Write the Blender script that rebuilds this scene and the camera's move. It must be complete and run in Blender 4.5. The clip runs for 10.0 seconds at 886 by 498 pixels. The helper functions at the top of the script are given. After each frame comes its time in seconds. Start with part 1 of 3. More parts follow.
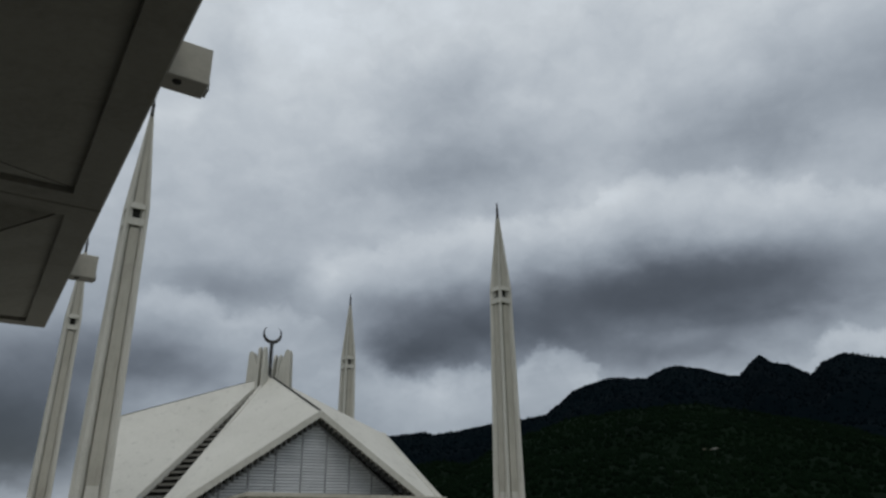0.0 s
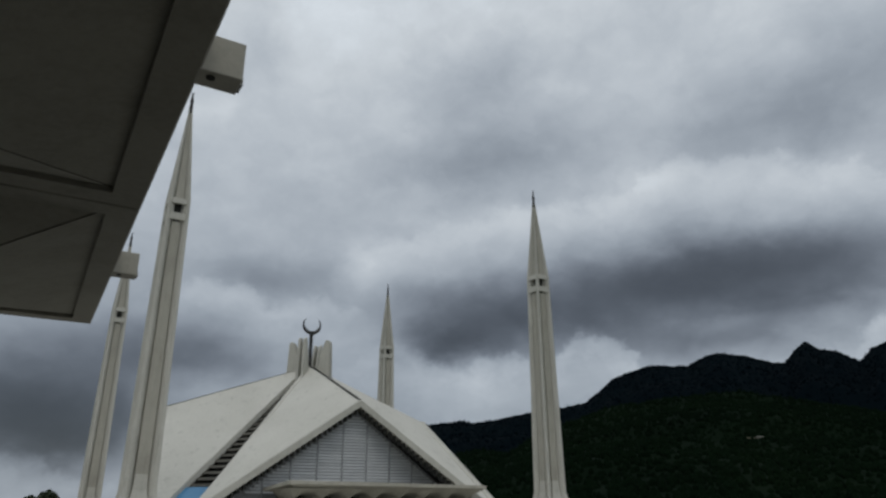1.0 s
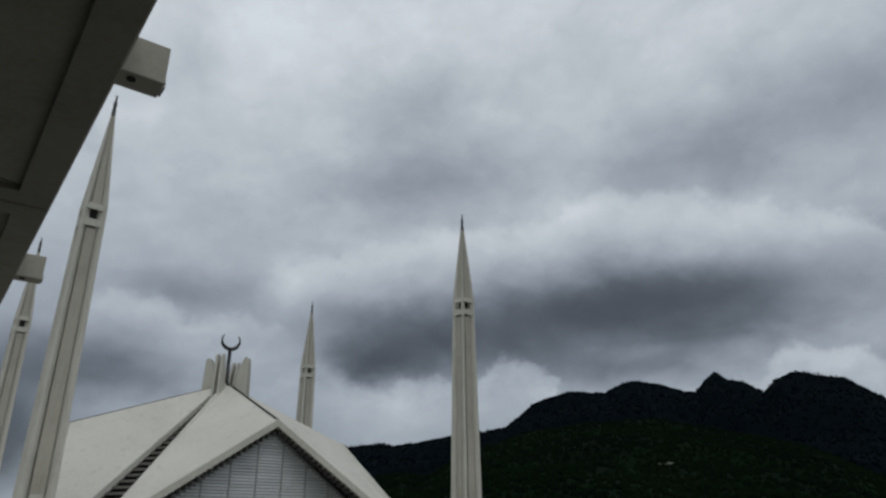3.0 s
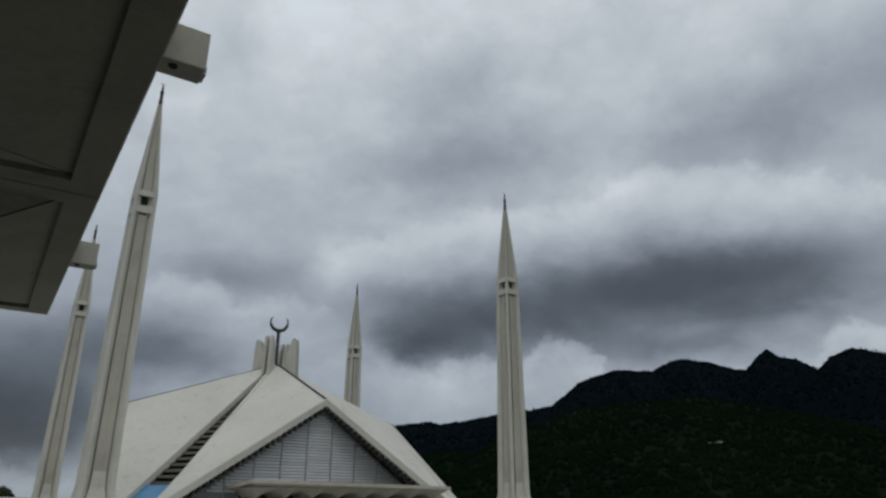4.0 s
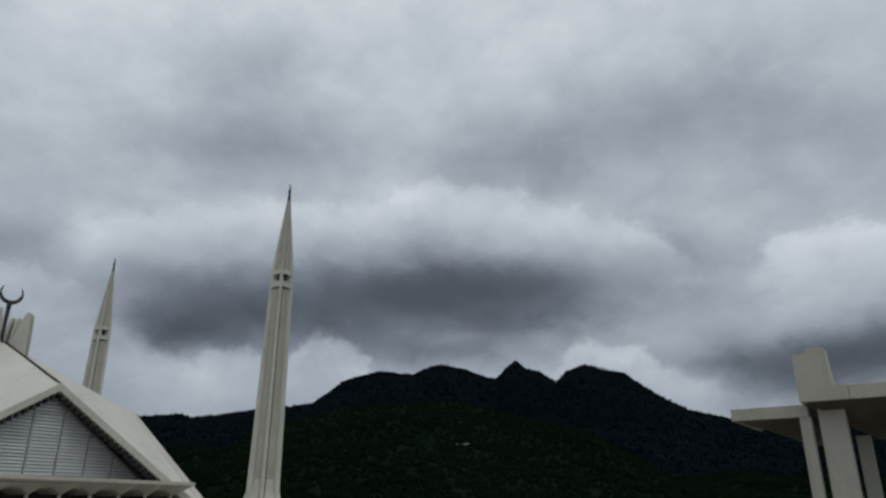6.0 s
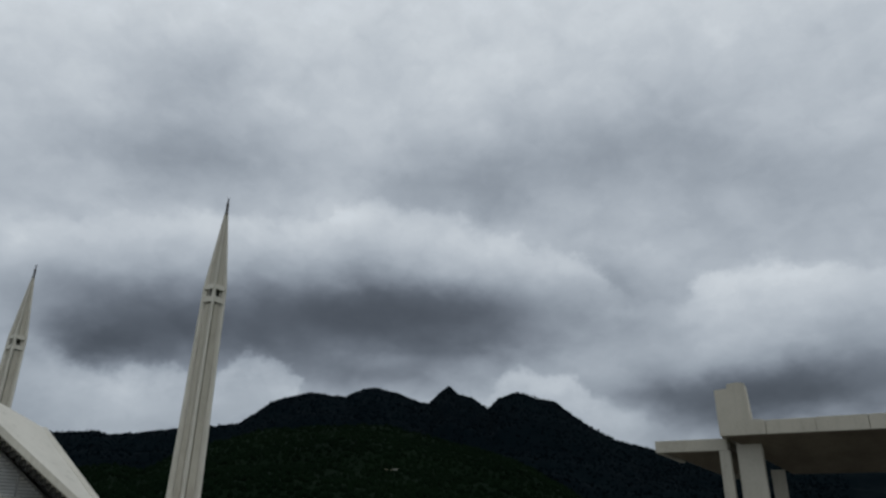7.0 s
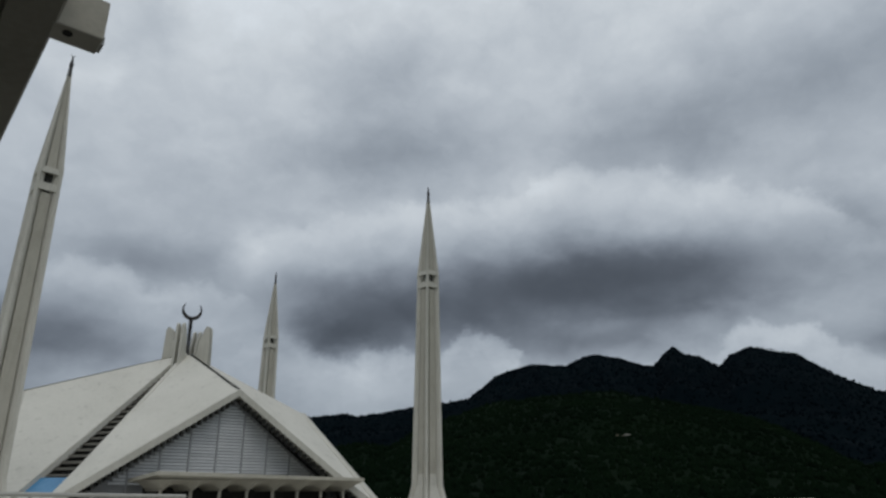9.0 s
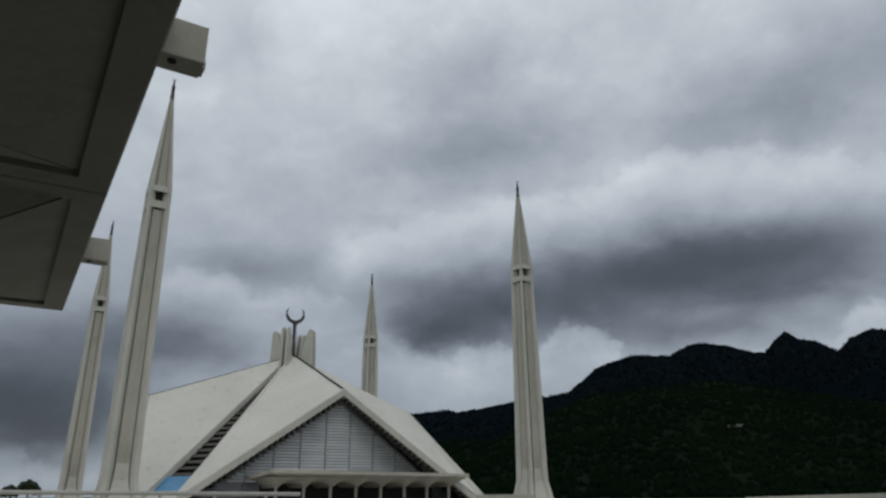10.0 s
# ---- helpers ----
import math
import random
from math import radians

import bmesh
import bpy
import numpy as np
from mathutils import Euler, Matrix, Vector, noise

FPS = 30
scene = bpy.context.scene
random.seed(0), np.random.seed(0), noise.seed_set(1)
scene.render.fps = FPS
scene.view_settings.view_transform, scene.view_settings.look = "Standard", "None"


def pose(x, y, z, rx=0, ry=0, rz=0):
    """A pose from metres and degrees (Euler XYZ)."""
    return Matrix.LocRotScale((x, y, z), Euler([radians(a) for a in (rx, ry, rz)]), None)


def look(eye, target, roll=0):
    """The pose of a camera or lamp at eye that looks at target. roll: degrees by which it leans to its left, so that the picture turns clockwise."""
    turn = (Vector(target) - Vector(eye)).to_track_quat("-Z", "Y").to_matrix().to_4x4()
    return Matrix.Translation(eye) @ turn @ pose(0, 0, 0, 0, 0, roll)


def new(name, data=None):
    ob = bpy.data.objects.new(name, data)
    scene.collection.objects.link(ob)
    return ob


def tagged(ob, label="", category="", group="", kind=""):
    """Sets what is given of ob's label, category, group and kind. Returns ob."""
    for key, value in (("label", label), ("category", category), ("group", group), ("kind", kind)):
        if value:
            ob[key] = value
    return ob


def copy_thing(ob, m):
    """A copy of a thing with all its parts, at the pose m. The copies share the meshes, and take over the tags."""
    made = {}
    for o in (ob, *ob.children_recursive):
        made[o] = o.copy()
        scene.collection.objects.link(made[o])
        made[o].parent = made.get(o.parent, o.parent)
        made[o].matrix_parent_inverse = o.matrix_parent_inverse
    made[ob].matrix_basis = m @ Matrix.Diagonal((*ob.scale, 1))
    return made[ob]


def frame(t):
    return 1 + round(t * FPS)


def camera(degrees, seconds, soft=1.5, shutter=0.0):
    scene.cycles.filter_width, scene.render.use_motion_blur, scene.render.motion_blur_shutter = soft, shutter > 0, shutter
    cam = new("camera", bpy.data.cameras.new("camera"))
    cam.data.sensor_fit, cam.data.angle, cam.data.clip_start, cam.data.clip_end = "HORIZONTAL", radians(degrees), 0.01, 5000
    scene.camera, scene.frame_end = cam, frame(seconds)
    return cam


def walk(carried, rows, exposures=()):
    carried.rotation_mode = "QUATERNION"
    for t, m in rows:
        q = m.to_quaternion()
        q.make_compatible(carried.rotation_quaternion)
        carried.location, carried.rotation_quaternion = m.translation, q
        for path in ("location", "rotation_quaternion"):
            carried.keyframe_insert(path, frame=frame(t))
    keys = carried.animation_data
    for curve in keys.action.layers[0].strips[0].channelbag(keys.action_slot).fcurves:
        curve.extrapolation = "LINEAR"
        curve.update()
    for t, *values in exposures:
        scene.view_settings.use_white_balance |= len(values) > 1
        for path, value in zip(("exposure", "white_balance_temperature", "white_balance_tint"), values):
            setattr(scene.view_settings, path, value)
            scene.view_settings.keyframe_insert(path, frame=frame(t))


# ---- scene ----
cam = camera(65.7, 10.0, soft=2.6)
PATH = [  # seconds, x, y, z, heading, tilt, roll
    (0, -0.212, -0.170, 2.528, 2.206, 21.314, -0.649),
    (0.5, -0.224, -0.127, 2.577, 0.591, 20.609, -0.226),
    (1, -0.248, 0.014, 2.660, -1.031, 20.452, -0.379),
    (1.5, -0.228, 0.092, 2.697, 1.741, 21.282, -0.117),
    (2, -0.149, 0.063, 2.670, 7.036, 22.064, 0.074),
    (2.2, -0.142, 0.002, 2.632, 7.556, 22.245, 0.218),
    (3.3, -0.127, -0.097, 2.551, 4.108, 22.075, -0.234),
    (3.5, -0.099, -0.067, 2.551, 3.245, 21.278, -0.054),
    (4, -0.131, -0.005, 2.598, 1.550, 20.532, 0.179),
    (4.5, -0.160, 0.030, 2.597, 6.530, 20.936, -0.219),
    (5, 0.006, -0.048, 2.552, 14.689, 21.565, 0.492),
    (5.5, -0.011, -0.023, 2.567, 17.224, 20.592, 0.268),
    (6, -0.039, 0.018, 2.567, 20.964, 20.412, 0.257),
    (6.2, -0.042, -0.000, 2.575, 22.533, 20.465, 0.137),
    (7.3, -0.040, -0.017, 2.570, 26.921, 22.739, 1.114),
    (7.5, -0.036, -0.020, 2.577, 26.954, 22.567, 0.834),
    (8, -0.044, 0.014, 2.575, 20.589, 22.071, 0.627),
    (8.5, -0.016, 0.012, 2.549, 13.770, 20.741, -0.094),
    (9, 0.087, -0.089, 2.509, 8.413, 19.909, -0.245),
    (9.5, 0.045, -0.068, 2.543, 4.385, 19.676, -0.320),
    (10, 0.000, 0.000, 2.600, 0.289, 19.586, -0.603),
]


def carried_pose(x, y, z, heading, tilt, roll):
    """Camera at x, y, z; heading clockwise from +y, tilt upwards, roll about the view."""
    return (pose(x, y, z, 0, 0, -heading) @ pose(0, 0, 0, 90 + tilt) @ pose(0, 0, 0, 0, 0, roll))


walk(cam, [(row[0], carried_pose(*row[1:])) for row in PATH],
     exposures=[(0, 0.0), (4.5, 0.0), (5.5, 0.04), (8, 0.05), (10, 0.04)])

# ---- sky and light ----
EYE_Z = 2.6
SUN_ELEVATION, SUN_HEADING = 58, 175   # behind the clouds, behind the first view


class Nodes:
    """Short hand for node trees."""

    def __init__(self, tree):
        self.tree = tree
        tree.nodes.clear()

    def add(self, kind):
        return self.tree.nodes.new(kind)

    def link(self, a, b):
        self.tree.links.new(a, b)

    def math(self, op, a, b=None, c=None, clamp=False):
        node = self.add("ShaderNodeMath")
        node.operation, node.use_clamp = op, clamp
        for i, v in enumerate((a, b, c)):
            if v is None:
                continue
            if isinstance(v, (int, float)):
                node.inputs[i].default_value = v
            else:
                self.link(v, node.inputs[i])
        return node.outputs[0]

    def vec(self, op, a, b=None):
        node = self.add("ShaderNodeVectorMath")
        node.operation = op
        for i, v in enumerate((a, b)):
            if v is None:
                continue
            if isinstance(v, tuple):
                node.inputs[i].default_value = v
            elif isinstance(v, (int, float)):
                node.inputs[3].default_value = v
            else:
                self.link(v, node.inputs[i])
        return node.outputs["Value"] if op in ("DOT_PRODUCT", "LENGTH") else node.outputs[0]

    def noise(self, where, scale, detail=4.0, rough=0.5, colour=False, distort=0.0):
        node = self.add("ShaderNodeTexNoise")
        node.inputs["Scale"].default_value = scale
        node.inputs["Detail"].default_value = detail
        node.inputs["Roughness"].default_value = rough
        node.inputs["Distortion"].default_value = distort
        if where is not None:
            self.link(where, node.inputs["Vector"])
        return node.outputs["Color" if colour else 0]

    def ramp(self, fac, stops):
        node = self.add("ShaderNodeValToRGB")
        while len(node.color_ramp.elements) < len(stops):
            node.color_ramp.elements.new(0.5)
        for e, (p, c) in zip(node.color_ramp.elements, stops):
            e.position, e.color = p, (*c, 1) if len(c) == 3 else c
        self.link(fac, node.inputs[0])
        return node.outputs[0]

    def mix(self, fac, a, b, blend="MIX"):
        node = self.add("ShaderNodeMix")
        node.data_type, node.blend_type = "RGBA", blend
        for i, v in ((0, fac), (6, a), (7, b)):
            if isinstance(v, (int, float)):
                node.inputs[i].default_value = v
            elif isinstance(v, tuple):
                node.inputs[i].default_value = (*v, 1)
            else:
                self.link(v, node.inputs[i])
        return node.outputs[2]


# Cloud masses: heading, height, half width, half height (degrees), lightness added
DARK_BANKS = [  # heavy rain cloud
    (-18.7, 35.4, 2.6, 3.3, -0.10), (1.6, 34.3, 6.6, 3.7, -0.16), (5.1, 28.1, 6.8, 3.5, -0.21), (-3.4, 25.7, 5.6, 2.3, -0.07),
    (29.3, 27.9, 11.1, 4.0, -0.15), (-15.9, 17.7, 6.7, 2.0, -0.15), (2.5, 14.8, 9.2, 3.3, -0.29), (13.2, 16.4, 11.3, 4.1, -0.22),
    (22.0, 17.6, 10.9, 3.2, -0.17), (29.5, 17.2, 9.5, 3.4, -0.21), (41.0, 18.9, 3.7, 2.7, -0.09), (45.1, 30.0, 13.4, 3.9, -0.16),
    (56.7, 24.9, 9.5, 3.6, -0.10), (58.5, 14.6, 3.6, 2.4, -0.07), (30.2, 14.2, 6.2, 1.5, -0.09),
]
LOW_BANKS = [  # dark cloud near the horizon
    (45.0, 7.6, 6.5, 2.2, -0.10), (-0.4, 12.4, 4.5, 1.5, -0.20), (22.0, 12.4, 7.5, 2.2, -0.17), (-19.7, 10.7, 5.8, 2.1, -0.17), (-32.2, 8.2, 7.1, 3.5, -0.30),
    (-24.5, 12.5, 6.3, 3.1, -0.17), (-30.0, 5.2, 7.5, 2.4, -0.28), (48.1, 10.5, 8.3, 2.1, -0.21), (54.6, 9.5, 9.8, 2.0, -0.18),
    (56.5, 11.5, 7.9, 2.2, -0.17),
]
BRIGHT_BREAKS = [  # thin bright cloud
    (-9.2, 38.5, 14.1, 5.3, 0.06), (-7.8, 19.0, 2.1, 2.5, 0.10),
    (21.6, 13.3, 3.9, 0.7, 0.08), (40.6, 8.6, 3.4, 1.2, 0.11),
]
GREY_VEILS = [  # slight changes in the layer
    (-12.7, 26.7, 9.5, 4.0, -0.01), (15.2, 34.5, 8.7, 3.8, -0.04), (18.8, 25.0, 6.9, 1.4, 0.04), (29.2, 23.6, 6.4, 1.3, 0.01),
    (-19.1, 21.5, 8.9, 3.4, -0.04), (31.4, 15.6, 5.0, 2.4, -0.06), (52.2, 37.0, 17.2, 5.0, -0.04), (24.7, 36.9, 15.4, 4.9, -0.02),
    (42.1, 15.2, 6.1, 2.2, -0.03),
]

# Cloud edges: heading, height of the edge (degrees), brightness below it
TORN_BASE = [  # ragged base of the rain cloud over a bright gap
    (-40, 2.4, 0.10), (-31, 3, 0.12), (-28.5, 1.7, 0.07), (-24, 1.5, 0.02), (-12, 6, 0.00), (-8, 11.5, 0.02), (-5, 12.65, 0.07),
    (-2.8, 11.25, 0.11), (-0.9, 10.65, 0.14), (1.2, 10.45, 0.16), (3, 11.05, 0.16), (5, 11.75, 0.17), (8.5, 11.25, 0.17), (9.8, 12.6, 0.18),
    (12.4, 12.6, 0.19), (14, 12, 0.17), (15, 10, 0.09), (18, 8.5, 0.01), (30, 10.4, 0.08), (32.3, 12.2, 0.19), (36.9, 11.7, 0.19),
    (38.5, 10.3, 0.14), (40.6, 9.4, 0.09), (45.4, 7.8, 0.03), (58, 6, 0.03),
]
BRIGHT_HEADS = [  # lit tops of the heaped cloud
    (-11, 18.5, 0.0), (-7.6, 20.2, 0.09), (-2.1, 22.0, 0.12), (5.6, 23.2, 0.16), (13, 23.6, 0.14), (16.2, 24.0, 0.13), (17.1, 25.0, 0.13),
    (20, 26.2, 0.14), (23.2, 25.3, 0.15), (27.5, 25.0, 0.15), (29.5, 23.9, 0.15), (33.5, 22.8, 0.16), (38.2, 21.7, 0.17), (40, 20.6, 0.17),
    (40.9, 19.0, 0.12), (43, 17.4, 0.03), (46.5, 17.2, 0.08), (48.2, 18.7, 0.18), (50, 19.4, 0.22), (55, 19.3, 0.22), (64, 18.0, 0.12),
]
LOW_HEADS = [  # smaller lit tops beyond the hall
    (-27, 14.8, 0.0), (-24, 15.8, 0.10), (-22, 16.7, 0.14), (-18, 16.5, 0.15), (-15.5, 15.0, 0.12), (-12.5, 16.0, 0.13), (-9, 15.6, 0.10), (-6, 14.0, 0.0),
]


def overcast_world():
    world = bpy.data.worlds.new("overcast")
    world.use_nodes = True
    scene.world = world
    n = Nodes(world.node_tree)
    way = n.add("ShaderNodeTexCoord").outputs["Generated"]
    split = n.add("ShaderNodeSeparateXYZ")
    n.link(way, split.inputs[0])
    turn = 180 / math.pi
    heading = n.math("MULTIPLY", n.math("ARCTAN2", split.outputs[0], split.outputs[1]), turn)
    height = n.math("MULTIPLY", n.math("ARCSINE", split.outputs[2]), turn)
    flat = n.add("ShaderNodeCombineXYZ")
    n.link(heading, flat.inputs[0])
    n.link(height, flat.inputs[1])
    # the cloud layer in perspective: thinner and closer together towards the horizon
    stretch = n.vec("MULTIPLY", flat.outputs[0], (0.06, 0.095, 1.0))
    wobble = n.noise(stretch, 1.6, 5.0, 0.5, colour=True)
    wobble = n.vec("MULTIPLY", n.vec("SUBTRACT", wobble, (0.5, 0.5, 0.5)), (4.6, 2.8, 0.0))
    fine = n.noise(stretch, 6.0, 5.0, 0.55, colour=True)
    fine = n.vec("MULTIPLY", n.vec("SUBTRACT", fine, (0.5, 0.5, 0.5)), (2.6, 1.7, 0.0))
    bent = n.vec("ADD", n.vec("ADD", flat.outputs[0], wobble), fine)
    light = n.math("MULTIPLY_ADD", n.math("SMOOTH_MIN", height, 40.0, 6.0), 0.0080, 0.312)
    for a, e, w, h, gain in DARK_BANKS + LOW_BANKS + BRIGHT_BREAKS + GREY_VEILS:
        d = n.vec("MULTIPLY", n.vec("SUBTRACT", bent, (a, e, 0.0)), (1 / w, 1 / h, 0.0))
        fall = n.math("EXPONENT", n.math("MULTIPLY", n.vec("DOT_PRODUCT", d, d), -1.0))
        light = n.math("MULTIPLY_ADD", fall, gain, light)
    billow = n.math("SUBTRACT", n.noise(stretch, 2.2, 6.0, 0.5, distort=0.4), 0.5)
    light = n.math("MULTIPLY_ADD", billow, 0.11, light)
    # rounded heads of cloud
    heads = n.add("ShaderNodeTexVoronoi")
    heads.feature = "SMOOTH_F1"
    heads.inputs["Scale"].default_value = 2.6
    heads.inputs["Detail"].default_value = 2.0
    heads.inputs["Roughness"].default_value = 0.45
    n.link(n.vec("ADD", stretch, n.vec("MULTIPLY", n.vec("SUBTRACT", n.noise(stretch, 3.0, 4.0, 0.55, colour=True), (0.5, 0.5, 0.5)), (0.5, 0.4, 0.0))), heads.inputs["Vector"])
    light = n.math("MULTIPLY_ADD", n.math("SUBTRACT", 0.42, heads.outputs["Distance"]), 0.11, light)
    # edges of cloud, scalloped
    curl = n.noise(n.vec("MULTIPLY", flat.outputs[0], (0.42, 0.5, 1.0)), 1.0, 6.0, 0.6, colour=True)
    curl = n.vec("MULTIPLY", n.vec("SUBTRACT", curl, (0.5, 0.5, 0.5)), (3.2, 3.6, 0.0))
    curled = n.add("ShaderNodeSeparateXYZ")
    n.link(n.vec("ADD", flat.outputs[0], curl), curled.inputs[0])
    for edge, soft, fade in ((TORN_BASE, 0.8, 2.5), (BRIGHT_HEADS, 1.3, 3.4), (LOW_HEADS, 1.1, 2.6)):
        where = n.math("MULTIPLY_ADD", curled.outputs[0], 0.01, 0.4, clamp=True)
        curve = n.add("ShaderNodeSeparateColor")
        n.link(n.ramp(where, [(a * 0.01 + 0.4, (e / 40, b, 0.0)) for a, e, b in edge]), curve.inputs[0])
        below = n.math("MULTIPLY_ADD", curve.outputs[0], 40.0, n.math("MULTIPLY", curled.outputs[1], -1.0))
        step = n.add("ShaderNodeMapRange")
        step.interpolation_type = "SMOOTHERSTEP"
        step.inputs["From Min"].default_value, step.inputs["From Max"].default_value = -soft, soft
        n.link(below, step.inputs["Value"])
        fall = n.math("EXPONENT", n.math("MULTIPLY", n.math("MAXIMUM", below, 0.0), -1 / fade))
        light = n.math("MULTIPLY_ADD", n.math("MULTIPLY", step.outputs[0], fall), curve.outputs[1], light)
    light = n.math("SMOOTH_MAX", light, 0.055, 0.28)
    grain = n.math("SUBTRACT", n.noise(n.vec("ADD", stretch, n.vec("SCALE", curl, 0.12)), 7.0, 6.0, 0.6), 0.5)
    light = n.math("MULTIPLY", light, n.math("MULTIPLY_ADD", grain, 0.17, 1.0))
    tint = n.ramp(light, [(0.1, (0.85, 0.98, 1.18)), (0.32, (0.875, 0.99, 1.13)), (0.58, (0.925, 1.0, 1.07))])
    colour = n.vec("SCALE", tint, 1.0)
    scaled = colour.node
    n.link(light, scaled.inputs[3])
    sky = n.add("ShaderNodeTexSky")
    sky.sky_type, sky.sun_disc = "NISHITA", False
    sky.sun_elevation, sky.sun_rotation = radians(SUN_ELEVATION), radians(SUN_HEADING)
    back = n.add("ShaderNodeBackground")
    n.link(colour, back.inputs[0])
    blue = n.add("ShaderNodeBackground")
    n.link(sky.outputs[0], blue.inputs[0])
    blue.inputs[1].default_value = 0.004
    both = n.add("ShaderNodeAddShader")
    n.link(back.outputs[0], both.inputs[0])
    n.link(blue.outputs[0], both.inputs[1])
    n.link(both.outputs[0], n.add("ShaderNodeOutputWorld").inputs[0])


overcast_world()
sun = new("sun", bpy.data.lights.new("sun", "SUN"))
sun.data.energy, sun.data.angle, sun.data.color = 0.4, radians(25), (1.0, 0.965, 0.90)
a, e = radians(SUN_HEADING), radians(SUN_ELEVATION)
sun.matrix_world = look((0, 0, 300), Vector((0, 0, 300)) - Vector((math.sin(a) * math.cos(e), math.cos(a) * math.cos(e), math.sin(e))))


# ---- materials ----
def surface(name, colours, scale=0.6, rough=0.75, bump=0.15, fine=14.0, streak=0.0, metal=0.0, patch=None, spread=0.0, gloss=0.5):
    """colours: from dark to light. scale: of the large blotches per metre; fine: of the grain; streak: share of rain marks."""
    mat = bpy.data.materials.new(name)
    mat.use_nodes = True
    n = Nodes(mat.node_tree)
    where = n.add("ShaderNodeTexCoord").outputs["Object"]
    big = n.noise(where, scale, 5.0, 0.6)
    small = n.noise(where, fine, 4.0, 0.65)
    value = n.math("ADD", n.math("MULTIPLY", big, 0.65), n.math("MULTIPLY", small, 0.35))
    if spread:
        info = n.add("ShaderNodeObjectInfo").outputs["Random"]
        value = n.math("MULTIPLY_ADD", n.math("SUBTRACT", info, 0.5), spread, value)
    steps = len(colours) - 1
    colour = n.ramp(value, [(0.30 + 0.4 * i / max(1, steps), c) for i, c in enumerate(colours)])
    if streak:
        marks = n.noise(n.vec("MULTIPLY", where, (1.3, 1.3, 0.09)), 1.4, 5.0, 0.7)
        marks = n.ramp(marks, [(0.50, (0, 0, 0)), (0.72, (1, 1, 1))])
        colour = n.mix(n.math("MULTIPLY", marks, streak), colour, (0.17, 0.155, 0.125))
    if patch:
        spots = n.ramp(n.noise(n.vec("MULTIPLY", where, patch[3]) if len(patch) > 3 else where, patch[1], 3.0, 0.6), [(0.60, (0, 0, 0)), (0.70, (1, 1, 1))])
        colour = n.mix(n.math("MULTIPLY", spots, patch[2]), colour, patch[0])
    shader = n.add("ShaderNodeBsdfPrincipled")
    n.link(colour, shader.inputs["Base Color"])
    shader.inputs["Specular IOR Level"].default_value = gloss
    shader.inputs["Metallic"].default_value = metal
    n.link(n.math("MULTIPLY_ADD", small, 0.2, rough - 0.1), shader.inputs["Roughness"])
    relief = n.add("ShaderNodeBump")
    relief.inputs["Strength"].default_value = bump
    relief.inputs["Distance"].default_value = 0.03
    n.link(small, relief.inputs["Height"])
    n.link(relief.outputs[0], shader.inputs["Normal"])
    n.link(shader.outputs[0], n.add("ShaderNodeOutputMaterial").inputs[0])
    return mat


MARBLE = surface("white_marble", [(0.40, 0.385, 0.33), (0.51, 0.492, 0.43), (0.58, 0.56, 0.49)], 0.12, 0.7, 0.1, 3.0, streak=0.22)
ROOF = surface("roof_concrete", [(0.49, 0.472, 0.415), (0.59, 0.57, 0.505), (0.65, 0.628, 0.56)], 0.07, 0.75, 0.1, 2.0, streak=0.10,
               patch=((0.26, 0.245, 0.21), 0.4, 0.28, (1.6, 1.6, 0.25)))
PANEL = surface("grey_panel", [(0.31, 0.29, 0.24), (0.40, 0.378, 0.315), (0.46, 0.435, 0.37)], 0.15, 0.75, 0.1, 3.0, streak=0.3)
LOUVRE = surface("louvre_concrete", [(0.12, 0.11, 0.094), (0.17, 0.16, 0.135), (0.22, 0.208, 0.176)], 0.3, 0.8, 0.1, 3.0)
# For dark parts and for recesses, whose shade is put into this colour.
GROOVE = surface("shade_and_dark_parts", [(0.025, 0.025, 0.022), (0.05, 0.049, 0.044)], 0.5, 0.9, 0.1, gloss=0.2)
SCREEN = surface("screen_slat", [(0.47, 0.48, 0.48), (0.57, 0.58, 0.58), (0.64, 0.65, 0.645)], 0.3, 0.6, 0.05, 5.0, spread=0.25)
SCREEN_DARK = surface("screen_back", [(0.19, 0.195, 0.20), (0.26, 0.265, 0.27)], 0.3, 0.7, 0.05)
MULLION = surface("mullion_metal", [(0.26, 0.265, 0.265), (0.34, 0.345, 0.345)], 0.4, 0.6, 0.05)
BRONZE = surface("dark_bronze", [(0.03, 0.03, 0.032), (0.06, 0.056, 0.052)], 1.0, 0.45, 0.1, 6.0, metal=0.7)
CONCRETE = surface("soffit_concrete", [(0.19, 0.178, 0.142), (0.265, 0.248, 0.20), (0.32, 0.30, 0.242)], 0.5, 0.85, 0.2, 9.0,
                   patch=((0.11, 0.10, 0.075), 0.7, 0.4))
# Browner than the near soffits, and darkened for the portico's shaded underside.
DARK_BROWN = surface("dark_brown_concrete", [(0.07, 0.056, 0.038), (0.12, 0.098, 0.066), (0.17, 0.142, 0.10)], 0.6, 0.85, 0.2, 9.0)
FASCIA = surface("fascia_concrete", [(0.33, 0.31, 0.255), (0.43, 0.405, 0.335), (0.49, 0.46, 0.39)], 0.4, 0.8, 0.15, 8.0, streak=0.25)
STONE = surface("terrace_marble", [(0.36, 0.345, 0.30), (0.47, 0.45, 0.40), (0.54, 0.52, 0.47)], 0.3, 0.6, 0.1, 6.0, streak=0.1)
